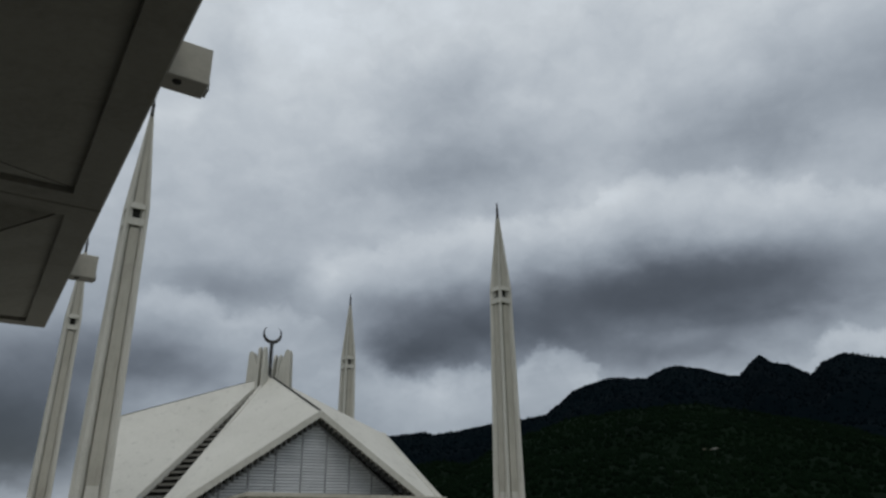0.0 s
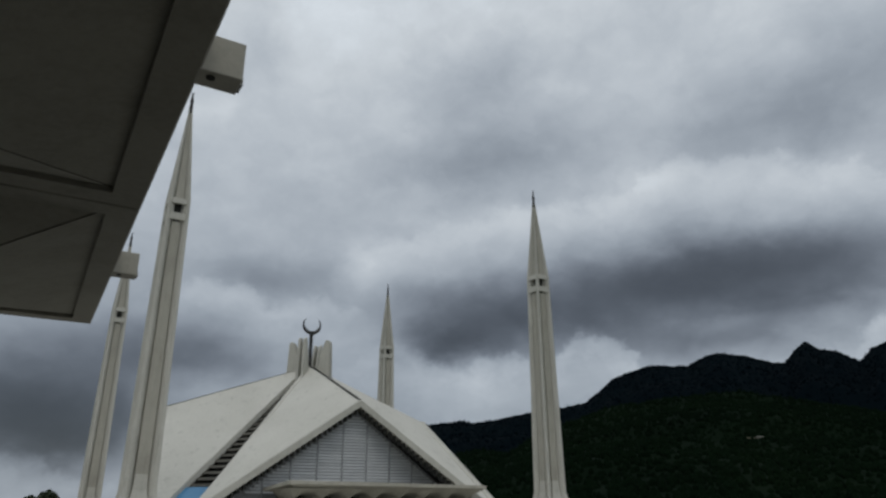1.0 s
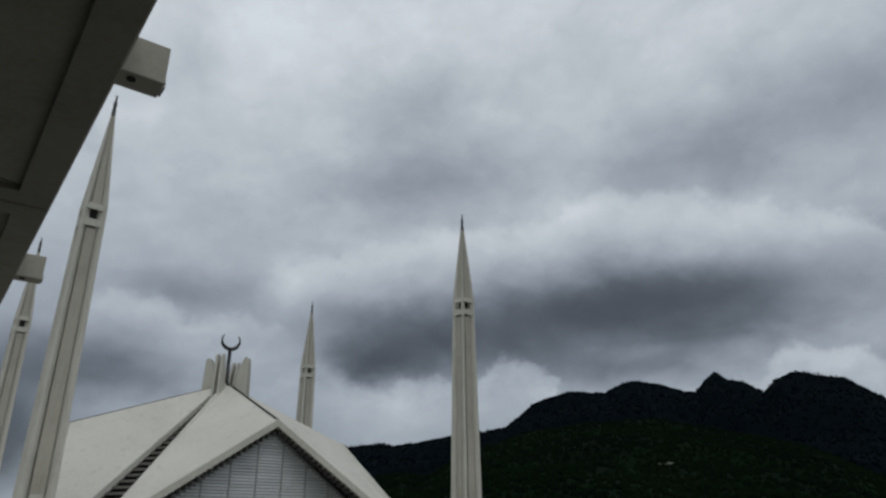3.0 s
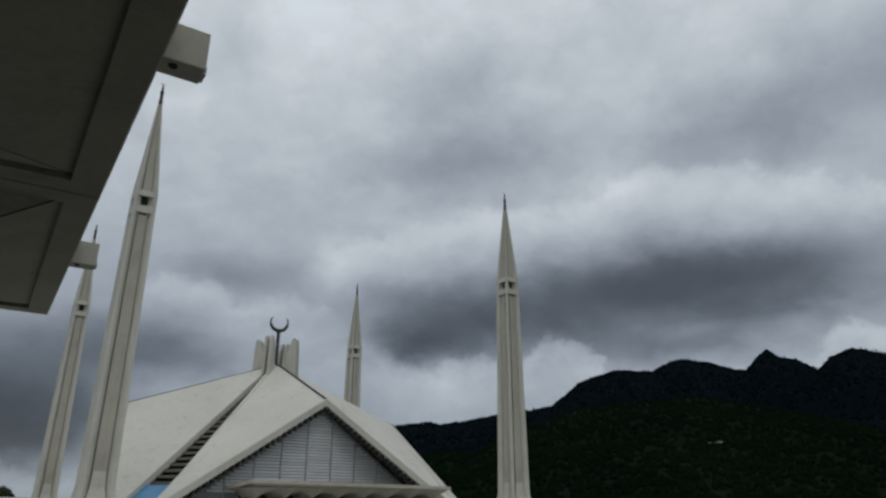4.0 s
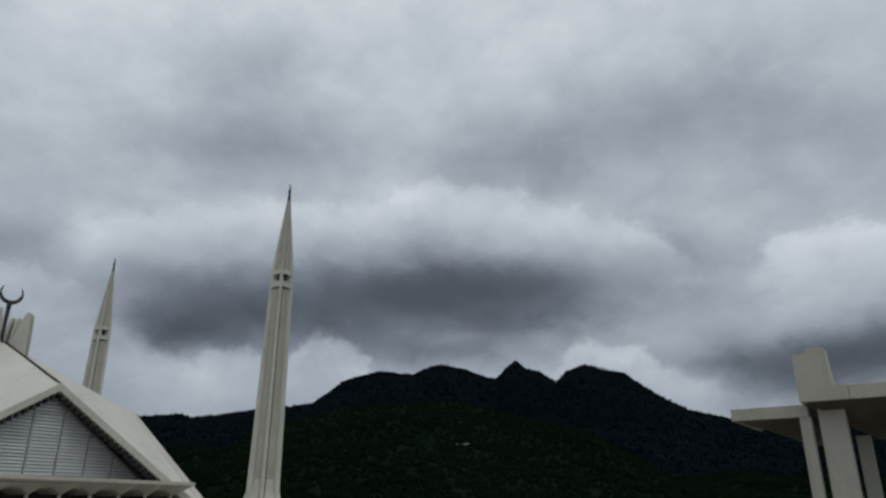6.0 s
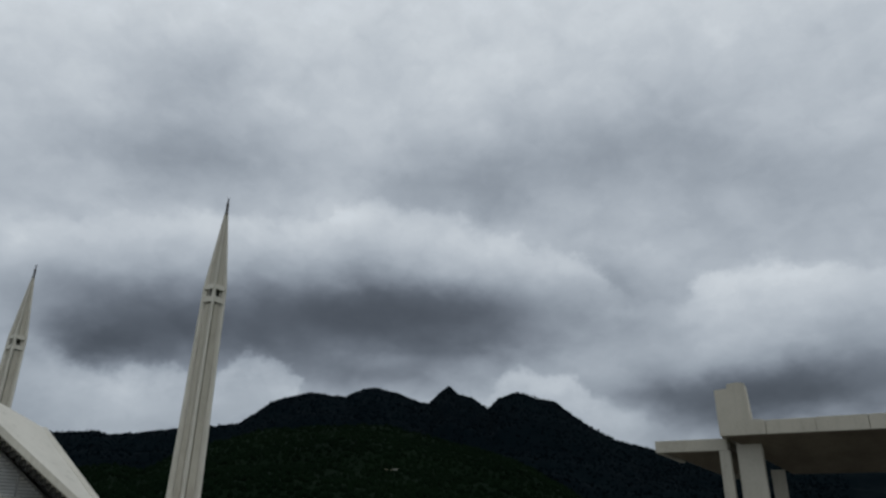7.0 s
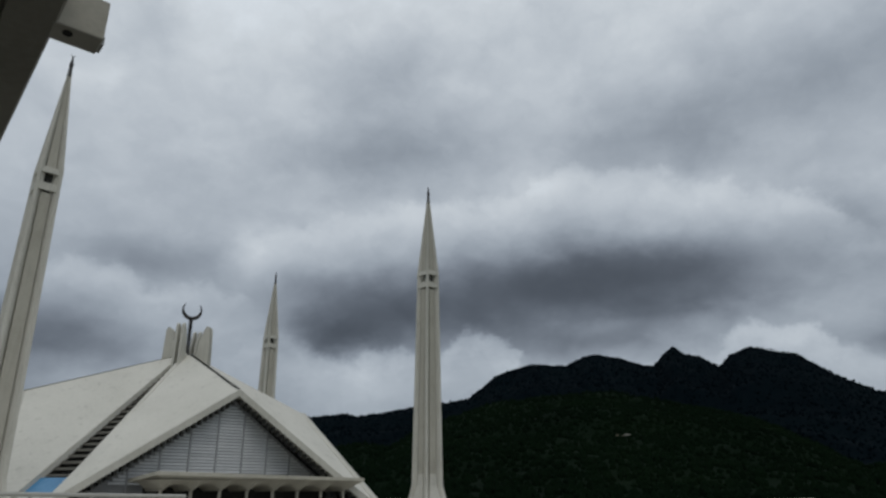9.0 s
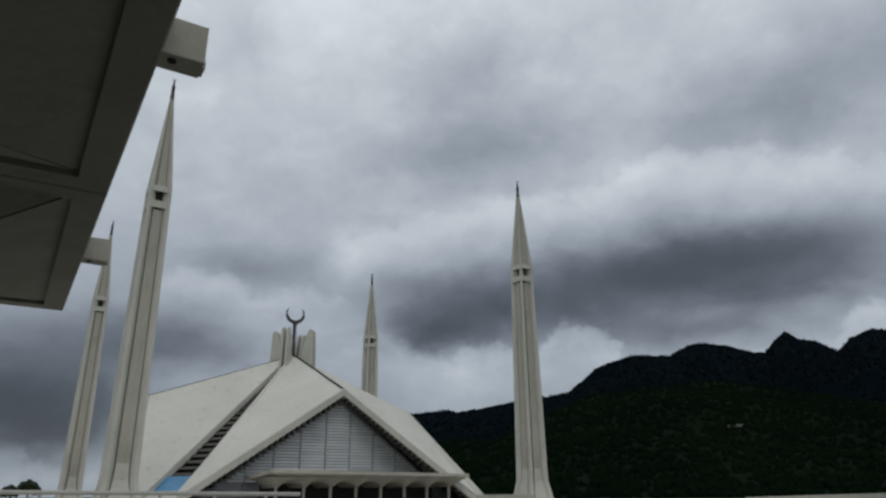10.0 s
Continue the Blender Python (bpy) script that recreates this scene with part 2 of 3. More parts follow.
# Unseen floor, set darker than its marble to hold down bounce light.
TERRACE = surface("low_bounce_stone", [(0.10, 0.096, 0.086), (0.14, 0.135, 0.12), (0.18, 0.173, 0.155)], 0.3, 0.6, 0.1, 6.0)
GRASS = surface("grass_ground", [(0.03, 0.045, 0.018), (0.05, 0.07, 0.03), (0.08, 0.09, 0.045)], 0.02, 0.95, 0.4, 0.8, gloss=0.05)
# Far below real leaf tone: the hills' near-black look is put into the colour.
FOREST = surface("dark_forest", [(0.0017, 0.0050, 0.0023), (0.0028, 0.0078, 0.0032), (0.0042, 0.0102, 0.0040)], 0.006, 0.95, 0.8, 0.09,
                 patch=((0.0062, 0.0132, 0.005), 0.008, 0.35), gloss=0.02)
# Bluish distance haze and a near-black tone are put into this base colour.
CRAG = surface("hazed_wooded_crag", [(0.0007, 0.0026, 0.0038), (0.0012, 0.0038, 0.0054), (0.0020, 0.0053, 0.0068)], 0.006, 0.95, 0.5, 0.06, gloss=0.01)
LEAF = surface("dark_leaf", [(0.012, 0.020, 0.009), (0.03, 0.045, 0.018), (0.05, 0.07, 0.03)], 0.8, 0.7, 0.3, 4.0)
BARK = surface("bark", [(0.06, 0.045, 0.035), (0.12, 0.10, 0.08)], 2.0, 0.9, 0.6, 12.0)
STEEL = surface("painted_steel", [(0.30, 0.29, 0.26), (0.42, 0.41, 0.37)], 1.5, 0.5, 0.05, 10.0)
BLUE = surface("blue_sheet", [(0.04, 0.17, 0.33), (0.06, 0.22, 0.40), (0.09, 0.27, 0.46)], 0.4, 0.35, 0.05, 3.0)


# ---- mesh helpers ----
def part(name, bm, material, parent=None, label=""):
    mesh = bpy.data.meshes.new(name)
    bmesh.ops.recalc_face_normals(bm, faces=bm.faces)
    bm.to_mesh(mesh)
    bm.free()
    mesh.materials.append(material)
    ob = new(name, mesh)
    ob.parent = parent
    if label:
        tagged(ob, label)
    return ob


def thing(name, m, label, category, group="", kind=""):
    ob = new(name)
    ob.empty_display_size = 0.5
    ob.matrix_world = m
    return tagged(ob, label, category, group, kind)


def hexa(bm, low, high):
    """A solid between two four-cornered outlines."""
    a = [bm.verts.new(p) for p in low]
    b = [bm.verts.new(p) for p in high]
    k = len(a)
    bm.faces.new(a[::-1])
    bm.faces.new(b)
    for i in range(k):
        bm.faces.new((a[i], a[(i + 1) % k], b[(i + 1) % k], b[i]))
    return bm


def block(x0, x1, y0, y1, z0, z1, bm=None):
    bm = bm or bmesh.new()
    return hexa(bm, [(x0, y0, z0), (x1, y0, z0), (x1, y1, z0), (x0, y1, z0)],
                [(x0, y0, z1), (x1, y0, z1), (x1, y1, z1), (x0, y1, z1)])


def bevelled(bm, width, segments=1):
    bmesh.ops.bevel(bm, geom=bm.edges[:], offset=width, segments=segments, affect="EDGES", clamp_overlap=True)
    return bm


def tube(bm, points, radii, sides=10):
    """A round rod along points."""
    rings = []
    for i, p in enumerate(points):
        p = Vector(p)
        d = Vector(points[min(i + 1, len(points) - 1)]) - Vector(points[max(i - 1, 0)])
        q = d.to_track_quat("Z", "Y")
        rings.append([bm.verts.new(p + q @ Vector((math.cos(k * math.tau / sides) * radii[i], math.sin(k * math.tau / sides) * radii[i], 0)))
                      for k in range(sides)])
    for r0, r1 in zip(rings, rings[1:]):
        for k in range(sides):
            bm.faces.new((r0[k], r0[(k + 1) % sides], r1[(k + 1) % sides], r1[k]))
    bm.faces.new(rings[0][::-1])
    bm.faces.new(rings[-1])
    return bm


TURN = 33.1                      # the mosque's axes against the world's
U = Vector((math.cos(radians(TURN)), math.sin(radians(TURN)), 0))
V = Vector((-U.y, U.x, 0))


def site(x, y, z=0.0):
    """A pose at x, y, z, turned with the mosque."""
    return pose(x, y, z, 0, 0, TURN)


# ---- ground ----
def ground_sheet():
    bm = bmesh.new()
    rings = [0.0, 30, 80, 160, 320, 700, 1500, 3000, 4900]
    old = None
    for r in rings:
        if r == 0:
            ring = [bm.verts.new((0, 0, -0.6))]
        else:
            ring = [bm.verts.new((r * math.cos(k * math.tau / 64), r * math.sin(k * math.tau / 64), -0.6)) for k in range(64)]
        if old and len(old) == 1:
            for k in range(64):
                bm.faces.new((old[0], ring[k], ring[(k + 1) % 64]))
        elif old:
            for k in range(64):
                bm.faces.new((old[k], ring[k], ring[(k + 1) % 64], old[(k + 1) % 64]))
        old = ring
    tagged(part("ground", bm, GRASS), "dark green grassland round the mosque", "ground", kind="structure")


ground_sheet()
HALL = Vector((-39.0, 180.0, 0.0))


def platforms():
    ob = part("podium_floor", block(-72, 72, -70, 72, -1.2, 0.0), STONE)
    ob.matrix_world = site(*HALL)
    tagged(ob, "pale marble podium under hall and minarets", "floor", kind="structure")
    ob = part("terrace_floor", block(-45, 75, -60, 22, -1.2, 1.0), TERRACE)
    ob.matrix_world = site(0, 0)
    tagged(ob, "unseen terrace under the canopies, kept dark grey to limit bounce", "floor", kind="structure")
    # Out of view; its pale top bounces light up to the near soffits.
    ob = part("forecourt_floor", block(-90, 60, 22.02, 101.0, -1.2, -0.1), STONE)
    ob.matrix_world = site(0, 0)
    tagged(ob, "pale marble forecourt between terrace and hall", "floor", kind="structure")


platforms()


# ---- mountain ----
# skyline of the ridge: heading and height in degrees
RIDGE = [(-30, 0.4), (-14, 4.2), (-2.6, 6.0), (0.5, 6.3), (1.4, 6.1), (6.2, 6.9), (10.5, 7.6), (12.0, 8.7), (12.7, 9.35), (15.3, 10.1), (18.6, 10.0), (20.0, 10.7),
         (20.8, 10.85), (22.8, 10.5), (24.7, 9.8), (25.5, 9.75), (26.3, 10.6), (27.1, 11.15), (27.9, 10.4), (29.0, 10.15), (30.3, 9.35), (31.3, 10.2), (32.7, 10.6),
         (35.8, 9.9), (37.1, 8.9), (40.3, 6.9), (43.1, 6.1), (46.4, 5.0), (48.5, 5.0), (54, 5.7), (80, 4.0)]


def ridge_height(a):
    """Height of the skyline in degrees at heading a."""
    return float(np.interp(a, [p[0] for p in RIDGE], [p[1] for p in RIDGE])) + 0.12


def foothill_height(a):
    return max(0.4, 4.0 - 0.12 * abs(a - 2) if a < 12 else 0.0, 8.1 - 0.017 * (a - 20) ** 2, 2.2 - 0.05 * abs(a - 44))


def relief(p, lumps):
    """Gullies, knolls and tree tops, in metres."""
    rough = noise.fractal(p * 0.006, 0.9, 2.1, 5) * 12 - abs(noise.noise(p * 0.0032)) * 30
    return rough + noise.fractal(p * 0.05, 0.7, 2.2, 3) * lumps


def ridge_z(a, r):
    """Height above the eye of the far ridge at heading a (degrees) and distance r."""
    p = Vector((r * math.sin(radians(a)), r * math.cos(radians(a)), 0))
    top = 2300 + 120 * noise.noise(p * 0.0011 + Vector((3, 7, 1)))
    s = (r - 900) / (top - 900)
    rise = math.tan(radians(ridge_height(a))) * top
    near_top = max(0.0, 1 - abs(1 - s) * 3.0)
    return rise * (max(0.0, s) ** 1.3 if s < 1 else max(0.0, 1 - (s - 1) * 2.0)) + relief(p, 3.0) * (1 - 0.85 * near_top) * min(1, max(0, s * 3)) + noise.fractal(p * 0.035, 0.6, 2.3, 3) * 3.0


def foothill_z(a, r):
    p = Vector((r * math.sin(radians(a)), r * math.cos(radians(a)), 0))
    top = 1350 + 220 * noise.noise(p * 0.0016)
    s = (r - 330) / (top - 330)
    rise = math.tan(radians(foothill_height(a))) * top
    return rise * (max(0.0, s) ** 1.2 if s < 1 else max(0.0, 1 - (s - 1) * 1.6)) + relief(p, 2.5) * min(1, max(0, s * 3)) - 3.6 * max(0.0, 1 - s * 8)


def hillside(name, height, heads, dists, material, label):
    verts, faces = [], []
    for r in dists:
        for a in heads:
            verts.append((r * math.sin(radians(a)), r * math.cos(radians(a)), max(height(a, r) + EYE_Z, -4)))
    k = len(heads)
    for i in range(len(dists) - 1):
        for j in range(k - 1):
            faces.append((i * k + j, i * k + j + 1, (i + 1) * k + j + 1, (i + 1) * k + j))
    mesh = bpy.data.meshes.new(name)
    mesh.from_pydata(verts, [], faces)
    mesh.shade_smooth()
    mesh.materials.append(material)
    tagged(new(name, mesh), label, "mountain", kind="structure")


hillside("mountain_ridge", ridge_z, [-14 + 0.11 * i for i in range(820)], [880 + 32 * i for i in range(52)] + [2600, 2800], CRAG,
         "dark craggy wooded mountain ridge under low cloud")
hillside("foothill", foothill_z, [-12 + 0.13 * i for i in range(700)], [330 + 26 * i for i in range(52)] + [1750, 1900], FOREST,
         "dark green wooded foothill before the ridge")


def forest(name, height, count, heads, dists, size, material, label, seed):
    """Crowns scattered over a hillside, each an uneven lump of leaves."""
    rng = np.random.default_rng(seed)
    a = rng.uniform(*heads, count)
    r = np.sqrt(rng.uniform(dists[0] ** 2, dists[1] ** 2, count))
    ring = np.arange(5) * math.tau / 5
    verts, faces = [], []
    for i in range(count):
        x, y = r[i] * math.sin(radians(a[i])), r[i] * math.cos(radians(a[i]))
        z = height(a[i], r[i]) + EYE_Z
        w = size * rng.uniform(0.55, 1.25)
        h = w * rng.uniform(0.8, 1.5)
        turn, jit = rng.uniform(0, 6.3), rng.uniform(0.75, 1.25, 10)
        b = len(verts)
        for k in range(5):
            verts.append((x + math.cos(ring[k] + turn) * w * jit[k] * 0.55, y + math.sin(ring[k] + turn) * w * jit[k] * 0.55, z - 0.3 * h))
        for k in range(5):
            verts.append((x + math.cos(ring[k] + turn + 0.6) * w * jit[k + 5] * 0.42, y + math.sin(ring[k] + turn + 0.6) * w * jit[k + 5] * 0.42, z + h * 0.38 * jit[k]))
        verts.append((x, y, z + h * 0.75))
        for k in range(5):
            n = (k + 1) % 5
            faces += [(b + k, b + n, b + 5 + k), (b + n, b + 5 + n, b + 5 + k), (b + 5 + k, b + 5 + n, b + 10)]
    mesh = bpy.data.meshes.new(name)
    mesh.from_pydata(verts, [], faces)
    mesh.materials.append(material)
    tagged(new(name, mesh), label, "forest", kind="stuff")


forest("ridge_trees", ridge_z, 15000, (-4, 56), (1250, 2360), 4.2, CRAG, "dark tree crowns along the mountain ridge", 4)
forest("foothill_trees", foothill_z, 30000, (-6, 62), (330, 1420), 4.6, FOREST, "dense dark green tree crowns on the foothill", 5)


def hill_house():
    """A small pale house on the slope, and the bare track beside it."""
    a = 22.95
    r = next(q for q in range(500, 1400, 4) if foothill_z(a, q) > math.tan(radians(4.45)) * q)
    z = max(foothill_z(a, r), 0) + EYE_Z
    top = thing("hill_house", pose(r * math.sin(radians(a)), r * math.cos(radians(a)), z - 1, 0, 0, -a), "tiny pale house far up the wooded slope", "house")
    part("wall", block(-4, 4, -2, 2, -6, 1.2), LOUVRE, top)
    part("terrace_wall", hexa(bmesh.new(), [(-13, -2.4, -3), (-3.9, -2.4, -3), (-3.9, -1.8, -3), (-13, -1.8, -3)], [(-13, -2.4, 1.9), (-3.9, -2.4, 0.7), (-3.9, -1.8, 0.7), (-13, -1.8, 1.9)]), DARK_BROWN, top)
    part("roof", hexa(bmesh.new(), [(-4.3, -2.3, 1.2), (4.3, -2.3, 1.2), (4.3, 2.3, 1.2), (-4.3, 2.3, 1.2)], [(-4.2, -0.2, 2.2), (4.2, -0.2, 2.2), (4.2, 0.2, 2.2), (-4.2, 0.2, 2.2)]), LOUVRE, top)


hill_house()


# ---- minarets ----
def square(w, z, inset=0.0):
    h = w / 2 - inset
    return [(-h, -h, z), (h, -h, z), (h, h, z), (-h, h, z)]


FIN = 0.12          # side of a corner fin's square tip, as a share of the tower's width
CORNERS = ((-1, -1), (1, -1), (1, 1), (-1, 1))


def corner_fin(w0, z0, w1, z1, sx, sy):
    """The diagonal fin of one corner, from the core out to its square tip, rebated behind the panels."""
    half = [(0.5 - FIN, 0.5), (0.395 - FIN, 0.395), (0.325, 0.395), (0.12, 0.19)]
    outline = [(0.5, 0.5)] + half + [(b, a) for a, b in half[::-1]]

    def ring(w, z):
        return [(sx * a * w, sy * b * w, z) for a, b in outline]
    return hexa(bmesh.new(), ring(w0, z0), ring(w1, z1))


def infill(lower, upper, k, thick=0.10):
    """A plate between two fins on face k, lower, upper: tower's width, height, ends and depth as shares of the width."""
    turn = Matrix.Rotation(k * math.pi / 2, 3, "Z")

    def ring(w, z, a, b, d):
        return [turn @ (Vector(p) * w) + Vector((0, 0, z)) for p in ((a, d - 0.5, 0), (b, d - 0.5, 0), (b, d + thick - 0.5, 0), (a, d + thick - 0.5, 0))]
    return hexa(bmesh.new(), ring(*lower), ring(*upper))


def minaret(x, y):
    top = thing("minaret", site(x, y), "tall slender white marble minaret with pointed spire", "minaret", "minarets round the hall")
    # base, shaft, lantern, spire: width and height below and above
    stages = (("base", 7.0, 0.0, 5.12, 5.2), ("shaft", 5.12, 5.2, 3.95, 52.4), ("lantern", 3.95, 52.4, 3.87, 56.3), ("spire", 3.87, 56.3, 0.36, 78.0))
    for name, w0, z0, w1, z1 in stages:
        # The marble tower's core is coloured dark, as shade in the grooves.
        part(name + "_core", hexa(bmesh.new(), square(w0 * 0.46, z0), square(w1 * 0.46, z1)), GROOVE, top, "recessed core coloured dark for the shade between fins")
        for sx, sy in CORNERS:
            part(name + "_fin", corner_fin(w0, z0, w1, z1, sx, sy), MARBLE, top)
        for k in range(4):
            if name == "base":
                part("base_panel", infill((w0, z0, -0.30, 0.30, 0.03), (w1, z1, -0.21, 0.21, 0.08), k, 0.16), MARBLE, top)
                part("base_panel", infill((5.12, 5.2, -0.215, 0.215, 0.075), (5.06, 7.6, -0.185, 0.185, 0.09), k), MARBLE, top)
            elif name != "lantern":
                part(name + "_panel", infill((w0 - 0.06 * (name == "shaft"), z0 + 2.4 * (name == "shaft"), -0.198, 0.198, 0.105), (w1, z1 - 0.45 * (name == "shaft"), -0.198, 0.198, 0.105), k), PANEL, top, "weathered grey panel")
    # bands above and below the open windows
    for k in range(4):
        part("lower_band", infill((3.97, 52.3, -0.36, 0.36, 0.02), (3.95, 53.65, -0.36, 0.36, 0.02), k, 0.1), MARBLE, top)
        part("upper_band", infill((3.90, 55.55, -0.36, 0.36, 0.02), (3.88, 56.7, -0.315, 0.315, 0.06), k, 0.1), MARBLE, top)
        for s in (-1, 1):
            a0, a1 = sorted((s * 0.20, s * 0.29)), sorted((s * 0.255, s * 0.29))
            part("window_jamb", infill((3.94, 53.6, *a0, 0.10), (3.91, 55.6, *a1, 0.10), k, 0.12), MARBLE, top)
    bm = tube(bmesh.new(), [(0, 0, 75.9), (0, 0, 76.0), (0, 0, 77.9), (0, 0, 78.7), (0, 0, 79.1), (0, 0, 80.4)], [0.40, 0.44, 0.30, 0.40, 0.24, 0.12], 8)
    finial = part("finial", bm, BRONZE, top, "dark metal finial")
    bm = bmesh.new()
    arc = [(math.sin(t) * 0.32, 0, 80.6 - math.cos(t) * 0.32) for t in [(-2.3 + 4.6 * i / 10) for i in range(11)]]
    tube(bm, arc, [0.02 + 0.05 * math.sin(math.pi * i / 10) for i in range(11)], 6)
    part("crescent", bm, BRONZE, finial)
    return top


first = minaret(-52.35, 117.22)
for x, y in ((-97.83, 191.26), (-25.42, 245.95), (20.71, 165.73)):
    copy_thing(first, site(x, y))


# ---- prayer hall ----
APEX_Z = 36.8
FEET = {-1: (-37.1, -35.2), 1: (30.8, -41.1)}       # where a shell's lower corners stand
SLOT_FEET = {-1: (-35.4, -35.2), 1: (30.8, -41.3)}  # and their corners beside the slot
FOOT = 33.5


def slab_of(points, thick):
    """A slab: the outline of its upper face, made thick downwards along its normal."""
    p = [Vector(q) for q in points]
    n = (p[1] - p[0]).cross(p[2] - p[0]).normalized()
    if n.z < 0:
        n = -n
    return hexa(bmesh.new(), [q - n * thick for q in p], p)


def beam_between(p0, p1, across, deep, down):
    """A beam from p0 to p1: half width along across, height deep, its top lowered by down."""
    p0, p1, across = Vector(p0), Vector(p1), Vector(across)
    def ring(p):
        t, b = Vector((0, 0, -down)), Vector((0, 0, -down - deep))
        return [p - across + b, p + across + b, p + across + t, p - across + t]
    return hexa(bmesh.new(), ring(p0), ring(p1))


def hall_side(hall, k, detailed):
    HALF, GABLE_Z = (31.4, 24.3) if detailed else (34.0, 24.6)
    turn = Matrix.Rotation(k * math.pi / 2, 4, "Z")

    def put(name, bm, mat, parent=hall, label=""):
        bm.transform(turn)
        return part(name, bm, mat, parent, label)

    for s in (-1, 1):
        top, gable, foot = (s * 0.30, -1.1, APEX_Z - 0.3), (s * 0.30, -HALF, GABLE_Z), (*FEET[s], 0.0)
        top2 = (s * 0.9, -1.7, APEX_Z - 0.5)
        if s < 0:
            shell = put("roof_shell", slab_of([top, top2, (*SLOT_FEET[s], 0.0), foot, gable], 0.9), ROOF)
        else:
            shell = put("roof_shell", slab_of([top, gable, foot, (*SLOT_FEET[s], 0.0), top2], 0.9), ROOF)
        # raised edge along the slot
        mid0, mid1 = Vector(top2) + Vector((s * 0.1, 0, 0.0)), Vector((*SLOT_FEET[s], 0.0))
        inward = Vector((-s * 0.72, -0.1, 0.0))
        put("slot_edge", beam_between(mid0 + inward * 0.2, mid1 + inward * 0.2, inward * 0.38, 1.4, -0.48 if s < 0 else 0.15), ROOF, shell)
        # rake beam of the gable
        g = Vector((0, -HALF - 0.35, GABLE_Z + 0.05))
        f = Vector((FEET[s][0] + s * 0.1, FEET[s][1] - 0.35, 0.0))
        put("rake_beam", beam_between(g, f, (0, 0.75, 0), 1.5, -0.12), MARBLE)
    # the ridge between the two shells
    put("ridge_light", beam_between((0.4, -1.2, APEX_Z + 0.12 - 0.7 * (k > 0)), (0.4, -HALF + 0.4, GABLE_Z + 0.4 - 0.7 * (k > 0)), (0.42, 0, 0), 1.1, 0.0), GROOVE, hall, "dark glazed ridge strip")
    slope = GABLE_Z / 34.5
    # gable wall behind
    y = -HALF + 1.3
    bm = hexa(bmesh.new(), [(-FOOT + 2, y + 0.3, 0.1), (0, y + 0.3, GABLE_Z - 1.8), (FOOT - 2, y + 0.3, 0.1)],
              [(-FOOT + 2, y + 0.7, 0.1), (0, y + 0.7, GABLE_Z - 1.8), (FOOT - 2, y + 0.7, 0.1)])
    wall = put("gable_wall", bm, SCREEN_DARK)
    if not detailed:
        return
    bays = 11
    wide = 2 * (FOOT - 2.2) / bays
    z = 5.0
    pitch = 0.62
    while z < GABLE_Z - 3.2:
        reach = (GABLE_Z - 2.3 - z - pitch) / slope
        for b in range(bays):
            x0, x1 = -(FOOT - 2.2) + b * wide + 0.16, -(FOOT - 2.2) + (b + 1) * wide - 0.16
            x0, x1 = max(x0, -reach), min(x1, reach)
            if x1 - x0 > 0.5:
                bm = hexa(bmesh.new(), [(x0, y - 0.18, z), (x1, y - 0.18, z), (x1, y + 0.26, z + 0.05), (x0, y + 0.26, z + 0.05)],
                          [(x0, y + 0.10, z + 0.49), (x1, y + 0.10, z + 0.49), (x1, y + 0.26, z + 0.49), (x0, y + 0.26, z + 0.49)])
                put("screen_slat", bm, SCREEN, wall)
        z += pitch
    for b in range(1, bays):
        x = -(FOOT - 2.2) + b * wide
        put("mullion", block(x - 0.15, x + 0.15, y - 0.24, y + 0.28, 0.1, max(1.0, GABLE_Z - 2.6 - abs(x) * slope)), MULLION, wall)
    # dark stepped brackets under the rake beams
    for s in (-1, 1):
        end = Vector((FEET[s][0], FEET[s][1] - 0.35, 0))
        start = Vector((0, -HALF - 0.35, GABLE_Z))
        for i in range(28):
            p = start.lerp(end, 0.025 + i * 0.032)
            if p.z < 2.0:
                break
            put("bracket", block(p.x - 0.25, p.x + 0.25, p.y - 0.3, p.y + 0.7, p.z - 2.45, p.z - 1.3), GROOVE, wall)


